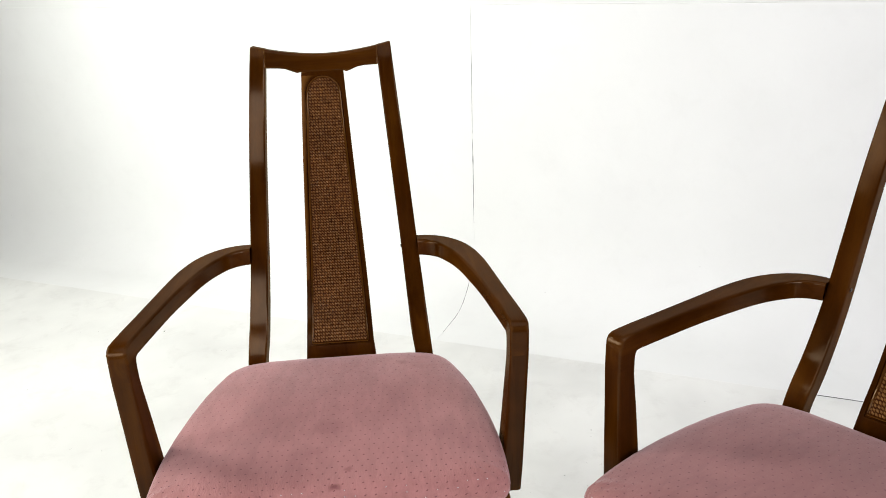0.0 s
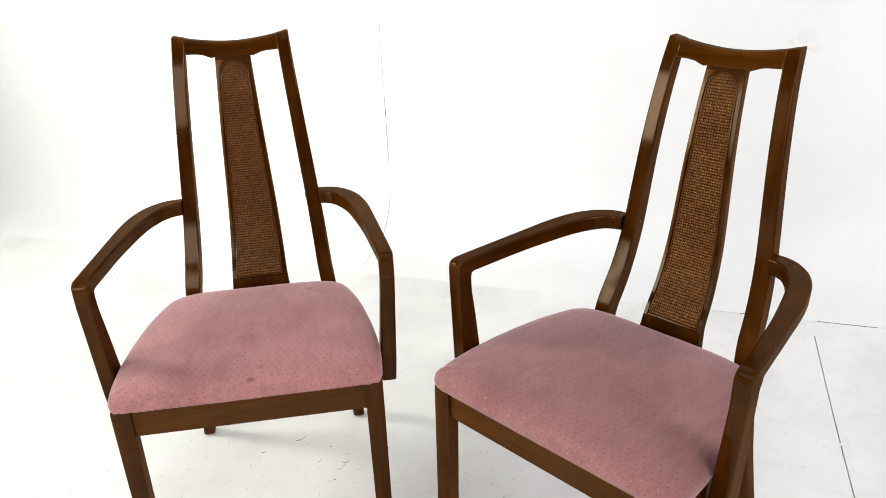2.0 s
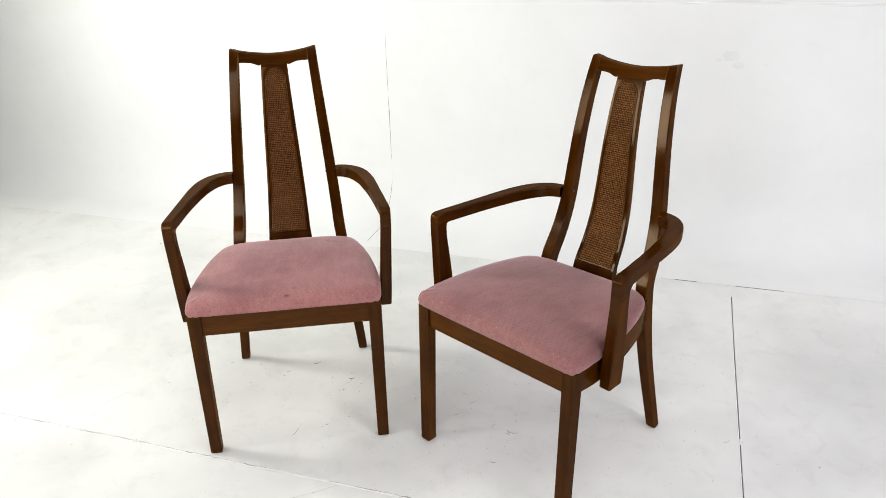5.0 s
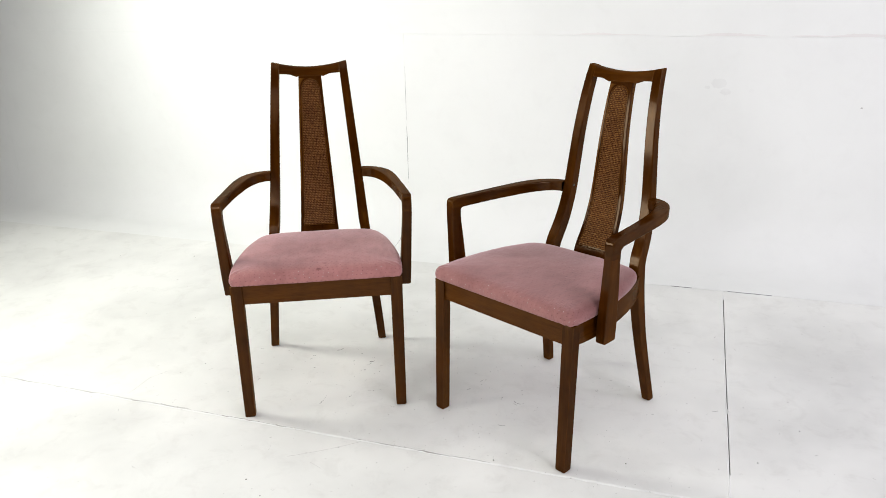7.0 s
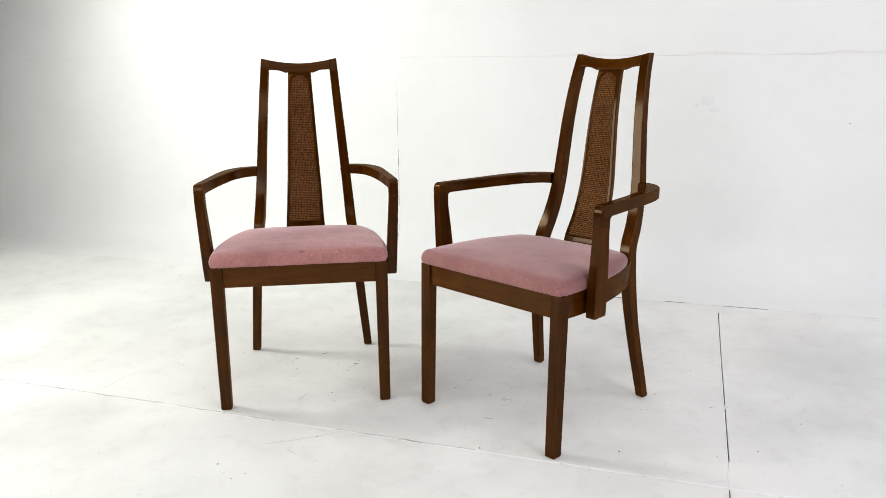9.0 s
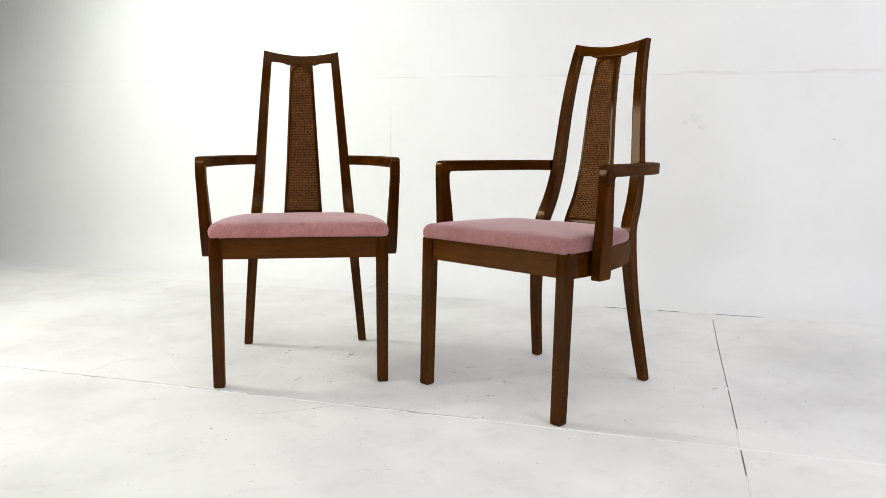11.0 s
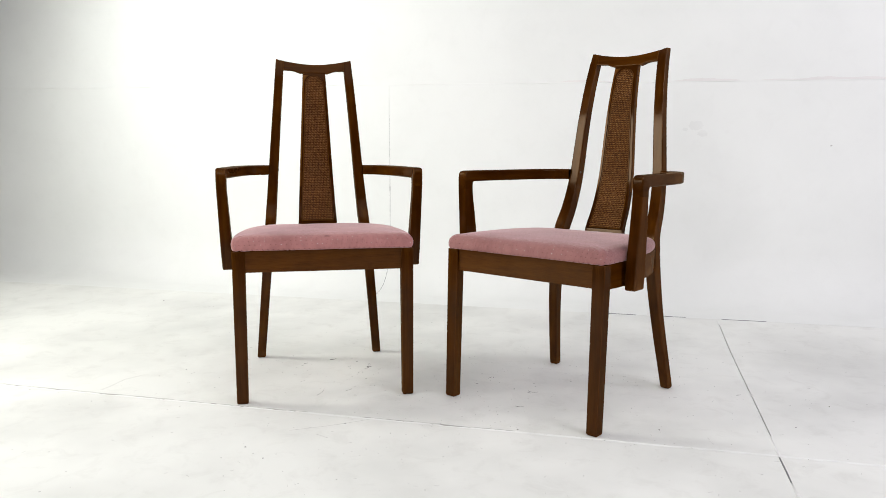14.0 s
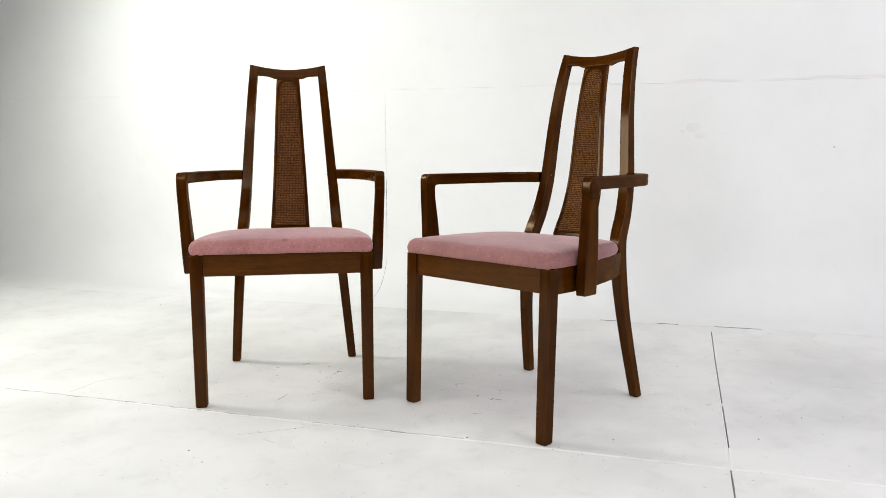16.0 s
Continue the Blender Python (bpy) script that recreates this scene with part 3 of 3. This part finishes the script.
def cane_panel():
    """Flat cross strands laid over paired uprights, as one relief; slot 0 cross, slot 1 uprights and shaded gaps."""
    bm = bmesh.new()
    cu, cv = 0.0054, 0.0059
    nz, nx = 740, 200
    rows = []
    for j in range(nz + 1):
        z = CANE_LOW + (CANE_TOP - CANE_LOW) * j / nz
        w = max(cane_half(z), 0.0004)
        row = []
        for i in range(nx + 1):
            x = -w + 2 * w * i / nx
            wx = x + 0.0005 * noise.noise((x * 110, 3, z * 110))
            wz = z + 0.0006 * noise.noise((x * 90, 7, z * 90))
            fu = (wx / cu + 0.5) % 1.0
            fv = ((wz + 0.0026 * (fu - 0.5)) / cv) % 1.0
            cross = fv > 0.42 and 0.10 < fu < 0.90
            if cross:
                h = 0.0021 * math.sqrt(math.sin(math.pi * (fv - 0.42) / 0.58)) * math.sqrt(math.sin(math.pi * (fu - 0.10) / 0.80))
            else:
                h = 0.0010 * abs(math.sin(2 * math.pi * fu)) ** 0.6
            row.append((bm.verts.new((x, back_y(z) + 0.0058 + RECESS - h, z)), cross))
        rows.append(row)
    for a, b in zip(rows, rows[1:]):
        for i in range(nx):
            f = bm.faces.new((a[i][0], a[i + 1][0], b[i + 1][0], b[i][0]))
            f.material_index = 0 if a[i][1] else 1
    return bm


def cane_bead():
    """A thin rounded moulding round the cane."""
    line = []
    for k in range(41):
        z = CANE_LOW + (CANE_SPRING - CANE_LOW) * k / 40
        line.append((cane_half(z) + 0.0012, z))
    for k in range(1, 24):
        a = math.pi * k / 24
        line.append(((splat_half(CANE_SPRING) - 0.0110) * math.cos(a), CANE_SPRING + (CANE_TOP + 0.0012 - CANE_SPRING) * math.sin(a)))
    for k in range(40, -1, -1):
        z = CANE_LOW + (CANE_SPRING - CANE_LOW) * k / 40
        line.append((-cane_half(z) - 0.0012, z))
    rings = []
    for i, (x, z) in enumerate(line):
        (xa, za), (xb, zb) = line[i - 1], line[(i + 1) % len(line)]
        t = Vector((xb - xa, 0, zb - za)).normalized()
        n = Vector((t.z, 0, -t.x))
        c = Vector((x, back_y(z) + 0.0072, z))
        rings.append([c + 0.0020 * (n * math.cos(q) + Vector((0, -1, 0)) * math.sin(q)) for q in (math.pi * 2 * m / 8 for m in range(8))])
    rings.append(rings[0])
    return loft(rings, False)


def front_leg(side):
    """A square leg that leans a little forward, its foot chamfered all round."""
    rings = []
    for z, xo, xi, y0, y1 in ((0, 0.2610, 0.2340, -0.2165, -0.1910), (0.004, 0.2640, 0.2312, -0.2198, -0.1880), (0.392, 0.2668, 0.2298, -0.2085, -0.1760), (0.456, 0.2672, 0.2295, -0.2065, -0.1742)):
        rings.append([(side * xo, y0, z), (side * xi, y0, z), (side * xi, y1, z), (side * xo, y1, z)])
    return loft(rings)


APRON = [(0.2565, -0.176), (0.2615, -0.10), (0.2535, 0.0), (0.2375, 0.09), (0.2190, 0.158), (0.1915, 0.2355)]


def side_rail(side):
    line = smooth_line([(x, y, 0) for x, y in APRON], 6)
    rings = []
    for i, p in enumerate(line):
        d = (line[min(i + 1, len(line) - 1)] - line[max(i - 1, 0)]).normalized()
        q = p + Vector((-d.y, d.x, 0)) * 0.022
        rings.append([(side * p.x, p.y, 0.456), (side * p.x, p.y, 0.388), (side * q.x, q.y, 0.388), (side * q.x, q.y, 0.456)])
    return loft(rings)


SEAT_OUT = smooth_line([(0, -0.216, 0), (0.13, -0.2155, 0), (0.232, -0.2150, 0), (0.2610, -0.2105, 0), (0.2690, -0.190, 0), (0.2710, -0.12, 0), (0.2660, -0.045, 0), (0.2555, 0.025, 0), (0.2425, 0.090, 0), (0.2285, 0.140, 0), (0.2105, 0.186, 0), (0.1830, 0.214, 0), (0.140, 0.2245, 0), (0.07, 0.2265, 0), (0, 0.2265, 0)], 5)


def seat_pad():
    """A padded seat with a bulging rim and a low crown."""
    half = SEAT_OUT
    ring = half + [Vector((-p.x, p.y, 0)) for p in reversed(half[1:-1])]
    levels = [(0.965, 0.4570, 0), (0.988, 0.4580, 0), (0.999, 0.4660, 0), (1.000, 0.4750, 0), (0.991, 0.4840, 0), (0.970, 0.4915, 0), (0.935, 0.4965, 0),
              (0.86, 0.5005, 1), (0.74, 0.5035, 1), (0.58, 0.5058, 1), (0.38, 0.5075, 1), (0.18, 0.5085, 1), (0.04, 0.509, 1)]
    centre = Vector((0, -0.02, 0))
    rings = []
    for s, z, top in levels:
        r = []
        for k, p in enumerate(ring):
            q = centre + (p - centre) * s
            wob = 0.0014 * noise.noise((q.x * 9, q.y * 9, 3.1)) + (0.0 if top else 0.0006 * noise.noise((p.x * 40, p.y * 40, z * 60)))
            pull = 0.0
            for cx, cy in ((0.258, -0.206), (-0.258, -0.206)):
                near = (Vector((cx, cy, 0)) - p).length
                if near < 0.05 and not top:
                    pull += 0.0034 * math.sin(near * 420) * (1 - near / 0.05)
            r.append((q.x, q.y, z + wob - 0.6 * pull - 0.0085 * max(0.0, (q.y - 0.06) / 0.16) * (z - 0.457) / 0.05))
        rings.append(r)
    return loft(rings)


ARM_OUT = [(0.1650, 0.3270), (0.188, 0.3250), (0.2150, 0.3140), (0.2445, 0.2855), (0.2670, 0.2420), (0.2825, 0.1770), (0.2935, 0.0850), (0.3030, 0.0), (0.3088, -0.0500)]
ARM_IN = [(0.1650, 0.2950), (0.183, 0.2890), (0.2030, 0.2720), (0.2220, 0.2370), (0.2360, 0.1970), (0.2490, 0.1400), (0.2620, 0.0720), (0.2720, 0.0), (0.2785, -0.0500)]
ARM_TOP, ARM_LOW = 0.6945, 0.6612


def armrest(side):
    """The arm, with the elbow that turns down at its front end."""
    a = smooth_line([(x, y, 0) for x, y in ARM_OUT], 5)
    b = smooth_line([(x, y, 0) for x, y in ARM_IN], 5)
    rings = []
    for p, q in zip(a, b):
        rings.append([(side * p.x, p.y, ARM_TOP), (side * q.x, q.y, ARM_TOP), (side * (q.x + 0.001), q.y, ARM_LOW), (side * (p.x - 0.001), p.y, ARM_LOW)])
    for yt, zt, yl, zl, xo, xi in ((-0.080, 0.6945, -0.0590, 0.6610, 0.3115, 0.2808), (-0.094, 0.6940, -0.0635, 0.6600, 0.3128, 0.2822), (-0.1030, 0.6912, -0.0660, 0.6580, 0.3131, 0.2830), (-0.1072, 0.6850, -0.0678, 0.6550, 0.3129, 0.2832), (-0.1082, 0.6750, -0.0690, 0.6500, 0.3129, 0.2832), (-0.1083, 0.6600, -0.0693, 0.6440, 0.3129, 0.2832), (-0.1083, 0.6380, -0.0690, 0.6380, 0.3128, 0.2832)):
        rings.append([(side * xo, yt, zt), (side * xi, yt, zt), (side * xi, yl, zl), (side * xo, yl, zl)])
    return loft(rings, False)


def arm_support(side):
    """The upright that carries the arm's front end and runs down outside the seat."""
    rings = []
    for z, xo, xi, yf, yb in ((0.3875, 0.3013, 0.2700, -0.1078, -0.0557), (0.440, 0.3045, 0.2705, -0.1090, -0.0565), (0.50, 0.3070, 0.2750, -0.1090, -0.0590), (0.56, 0.3095, 0.2790, -0.1085, -0.0630),
                              (0.60, 0.3112, 0.2815, -0.1083, -0.0670), (0.622, 0.3122, 0.2828, -0.1083, -0.0689), (0.6385, 0.3128, 0.2832, -0.1083, -0.0690)):
        rings.append([(side * xo, yf, z), (side * xi, yf, z), (side * xi, yb, z), (side * xo, yb, z)])
    bm = loft(rings, False)
    bm.verts.ensure_lookup_table()
    bm.faces.new([bm.verts[i] for i in range(4)])
    return bm


def front_rail():
    return box(-0.2305, 0.2305, -0.2005, -0.1785, 0.3915, 0.456)


def back_rail():
    return box(-0.158, 0.158, 0.236, 0.256, 0.388, 0.456)


def screw_cap(side):
    z = 0.676
    c = Vector((side * (post_out(z) - 0.0335), back_y(z) + 0.012, z))
    return tube([c, c - Vector((side * 0.0016, 0, 0))], 0.0036, 10)


def armchair(label, fabric):
    chair = tagged(new("armchair"), label, "chair", "pair of dining armchairs")
    for s in (-1, 1):
        part("front_leg", front_leg(s), WOOD_Z, chair, bevel=0.003)
        post = part("back_post", back_post(s), WOOD_Z, chair, bevel=0.0036)
        part("screw_cap", screw_cap(s), BRASS, post, "dark recessed screw head")
        part("side_rail", side_rail(s), WOOD_Y, chair, bevel=0.0015)
        part("armrest", armrest(s), WOOD_Y, chair, bevel=0.0045)
        part("arm_support", arm_support(s), WOOD_Z, chair, bevel=0.0045)
    part("top_rail", top_rail(), WOOD_X, chair, bevel=0.0042)
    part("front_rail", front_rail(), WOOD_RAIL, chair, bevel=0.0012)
    part("back_rail", back_rail(), WOOD_X, chair, bevel=0.0012)
    panel = part("splat", splat(), WOOD_Z, chair, bevel=0.0015)
    weave = part("cane_panel", cane_panel(), CANE_BROWN, panel, "tightly woven brown cane")
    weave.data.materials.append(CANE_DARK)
    part("bead", cane_bead(), WOOD_Z, panel)
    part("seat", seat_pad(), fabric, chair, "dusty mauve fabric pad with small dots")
    return chair


CHAIR_A, CHAIR_B = pose(-0.2055, 1.1165, 0, 0, 0, 4.986), pose(0.5139, 0.8490, 0, 0, 0, -48.17)
first = armchair("dark walnut armchair with cane splat and stained mauve seat", FABRIC_WORN)
first.matrix_world = CHAIR_A
second = copy_thing(first, CHAIR_B)
second["label"] = "dark walnut armchair with cane splat and clean mauve seat"
for ob in second.children:
    if ob.name.startswith("seat"):
        ob.data = ob.data.copy()
        ob.data.materials[0] = FABRIC
    elif ob.name.startswith("arm"):
        ob.location.z = -0.0085
    elif ob.name.startswith("splat"):
        for weave in ob.children:
            if weave.name.startswith("cane_panel"):
                weave.data = weave.data.copy()
                weave.data.materials[0] = CANE
                weave["label"] = "tightly woven golden brown cane"


# ---- small things on the floor and walls ----
def splinter(x, y, length, turn, bend, thick):
    d = Vector((math.cos(turn), math.sin(turn), 0))
    n = Vector((-d.y, d.x, 0))
    base = Vector((x, y, thick * 0.8))
    line = [base + d * (length * (u - 0.5)) + n * (bend * (u - 0.5) ** 2 * 4) for u in (0, 0.2, 0.4, 0.6, 0.8, 1.0)]
    ob = part("wood_splinter", tube(line, thick, 5, True), BLACK)
    return tagged(ob, "tiny dark wood splinter lying on the white floor", "splinter", "bits on the floor")


for x, y, length, turn, bend, thick in ((-0.178, 1.343, 0.030, 0.6, 0.004, 0.0008), (-0.051, 1.234, 0.020, 0.3, 0.006, 0.0008), (-0.205, 0.972, 0.062, 1.25, 0.003, 0.0006), (0.448, 0.897, 0.034, -0.5, 0.008, 0.0006),
                                        (0.378, 0.769, 0.024, -0.2, 0.005, 0.0006), (-0.115, 0.990, 0.012, 0.9, 0.002, 0.0007), (-0.275, 1.299, 0.012, 0.2, 0.002, 0.0008), (1.078, 0.802, 0.022, 0.3, 0.003, 0.0006),
                                        (-0.285, 1.276, 0.0105, 0.56, -0.0018, 0.0005), (-0.399, 1.242, 0.0076, -0.4, 0.0014, 0.0005), (-0.067, 1.211, 0.013, 0.37, -0.0022, 0.0005), (-0.056, 1.224, 0.0135, 1.0, 0.0023, 0.0005), (-0.055, 1.269, 0.0105, 1.01, -0.0018, 0.0005),
                                        (-0.119, 1.248, 0.0135, 1.02, 0.0024, 0.0005), (-0.452, 1.135, 0.009, 0.38, -0.0016, 0.0005), (-0.545, 1.051, 0.0047, 0.71, 0.0008, 0.0005), (-0.378, 1.351, 0.012, -0.82, -0.0021, 0.0005), (-0.485, 1.373, 0.0098, 0.05, 0.0017, 0.0005),
                                        (-0.095, 1.303, 0.0082, -0.28, -0.0014, 0.0005), (-0.263, 1.204, 0.0065, 0.04, 0.0011, 0.0005), (-0.068, 1.096, 0.0066, 0.35, -0.0011, 0.0005), (-0.129, 0.977, 0.0057, -0.38, 0.001, 0.0005), (-0.103, 0.93, 0.0084, 0.03, -0.0014, 0.0005),
                                        (-0.039, 1.02, 0.0044, 0.19, 0.0008, 0.0005), (0.339, 1.06, 0.0132, 0.86, -0.0023, 0.0005), (0.348, 1.066, 0.015, 0.86, 0.0026, 0.0005), (0.356, 1.068, 0.0117, 0.86, -0.002, 0.0005), (0.4, 0.941, 0.0109, 0.92, 0.0019, 0.0005),
                                        (0.438, 0.894, 0.0165, -0.92, -0.0029, 0.0005), (0.473, 0.983, 0.0046, 0.17, 0.0008, 0.0005), (0.162, 1.1, 0.0047, 0.19, -0.0008, 0.0005), (0.293, 1.006, 0.0165, 0.68, 0.0029, 0.0005), (0.599, 0.993, 0.0038, 0.17, -0.0006, 0.0005),
                                        (0.77, 1.229, 0.0043, 0.19, 0.0007, 0.0005)):
    splinter(x, y, length, turn, bend, thick)


def scuff(x, y, length, turn, bend, thick):
    d = Vector((math.cos(turn), math.sin(turn), 0))
    n = Vector((-d.y, d.x, 0))
    rings = []
    for k in range(25):
        u = k / 24
        w = thick * 0.7 * (0.4 + 0.9 * abs(noise.noise((u * 9, x, y))))
        p = Vector((x, y, 0)) + d * (length * (u - 0.5)) + n * (bend * (2 * u - 1) ** 2)
        rings.append([p - n * w, p - n * w * 0.5 + Vector((0, 0, 0.0005)), p + n * w * 0.5 + Vector((0, 0, 0.0005)), p + n * w])
    ob = part("floor_scuff", loft(rings), SCUFF)
    return tagged(ob, "faint grey scratch on the painted floor", "scuff", "scuffs on the floor")


for x, y, length, turn, bend, thick in ((-0.170, 0.676, 0.225, 0.28, 0.006, 0.0011), (-0.872, 1.120, 0.115, 1.22, 0.002, 0.0009), (-0.828, 1.197, 0.068, 0.75, 0.0, 0.0007), (-0.19, 0.60, 0.045, -0.75, 0.0, 0.0008)):
    scuff(x, y, length, turn, bend, thick)


def crumb(bm, x, y, size, seed, ground=0.0):
    rng = random.Random(seed)
    k = 6
    rings = []
    for h, s in ((0.0, 1.0), (0.5, 0.85), (0.8, 0.35)):
        rings.append([bm.verts.new((x + size * s * math.cos(2 * math.pi * i / k) * rng.uniform(0.6, 1.2), y + size * s * math.sin(2 * math.pi * i / k) * rng.uniform(0.6, 1.2), ground + size * h + 0.0001)) for i in range(k)])
    for a, b in zip(rings, rings[1:]):
        for i in range(k):
            bm.faces.new((a[i], a[(i + 1) % k], b[(i + 1) % k], b[i]))
    bm.faces.new(rings[-1])


for x, y, size in ((-0.380, 0.545, 0.0034), (-0.327, 0.468, 0.0028), (-0.678, 1.267, 0.0026), (-0.888, 0.956, 0.0022), (1.289, 0.672, 0.0030), (1.093, 0.522, 0.0030), (0.714, 0.545, 0.0030), (-1.038, 2.457, 0.0044), (0.333, 0.588, 0.0038), (-0.130, 0.687, 0.0030)):
    bm = bmesh.new()
    crumb(bm, x, y, size * 0.72, int(abs(x) * 1000), floor_z((SET.inverted() @ Vector((x, y, 0))).y))
    tagged(part("grit_crumb", bm, BLACK), "small black crumb of grit on the white floor", "crumb", "bits on the floor")

bm = bmesh.new()
rng = random.Random(4)
for k in range(650):
    d, n = rng.uniform(-2.6, 2.2), rng.uniform(-0.9, 2.1)
    if rng.random() < 0.55:
        d, n = rng.gauss(0.0, 0.5), rng.gauss(0.95, 0.35)
    n = min(n, 2.12)
    p = setp(d, n)
    crumb(bm, p.x, p.y, rng.choice((0.0007, 0.0009, 0.0012, 0.0018)), k, floor_z(n))
for k in range(260):
    d, n = rng.gauss(-0.15, 0.75), rng.uniform(0.0, 1.9)
    p = setp(d, n, floor_z(n))
    length, turn, bend, w = rng.uniform(0.003, 0.013), rng.uniform(0, math.pi), rng.uniform(-0.003, 0.003), rng.uniform(0.0003, 0.0007)
    u = Vector((math.cos(turn), math.sin(turn), 0))
    v = Vector((-u.y, u.x, 0))
    mid = [p + u * (length * q) + v * (bend * (2 * q - 1) ** 2) + Vector((0, 0, 0.0005)) for q in (0.0, 0.35, 0.65, 1.0)]
    low = [[bm.verts.new(m + v * (w * f) - Vector((0, 0, h))) for f, h in ((-1, 0.0005), (0, 0.0), (1, 0.0005))] for m in mid]
    for a, b in zip(low, low[1:]):
        for i in (0, 1):
            bm.faces.new((a[i], a[i + 1], b[i + 1], b[i]))
tagged(part("floor_grit", bm, SCUFF), "fine grey grit and paint flecks on the floor", "grit", kind="stuff")


# crumbled dirt in the filler of the front joint
bm = bmesh.new()
rng = random.Random(12)
for k in range(170):
    d = rng.choice((rng.uniform(-2.2, 0.75), rng.gauss(-1.25, 0.02), rng.gauss(-0.965, 0.02), rng.gauss(-1.12, 0.10), rng.gauss(-0.1, 0.2)))
    crumb(bm, d, FRONT_JOINT + rng.gauss(0.0, 0.0032), rng.choice((0.0005, 0.0007, 0.0009, 0.0016)), 500 + k)
for v in bm.verts:
    v.co.z += 0.0014
part("filler_crumbs", bm, SCUFF_DARK, floor, "grey crumbs of dirt in the joint", kind="stuff")


def wall_mark(d, z, size, mat, seed):
    """A small flat mark on the back wall."""
    rng = random.Random(seed)
    n = WALL_N if z < SEAM_Z else WALL_N - 0.0012
    pts = [(d + size * rng.uniform(0.75, 1.0) * math.cos(a), z + size * rng.uniform(0.45, 0.7) * math.sin(a)) for a in (2 * math.pi * k / 26 for k in range(26))]
    return loft([[(x, n + 0.0005, y) for x, y in pts], [(x, n - 0.0006, y) for x, y in pts]])


for d, z, size, mat, seed in ((1.266, 0.773, 0.0055, SCUFF, 3), (0.67, 0.868, 0.040, SMUDGE, 9), (0.70, 0.83, 0.026, SMUDGE, 12), (0.81, 0.838, 0.014, SMUDGE, 4), (0.62, 0.85, 0.014, SMUDGE, 21)):
    part("wall_mark", wall_mark(d, z, size, mat, seed), mat, wall, "", False)
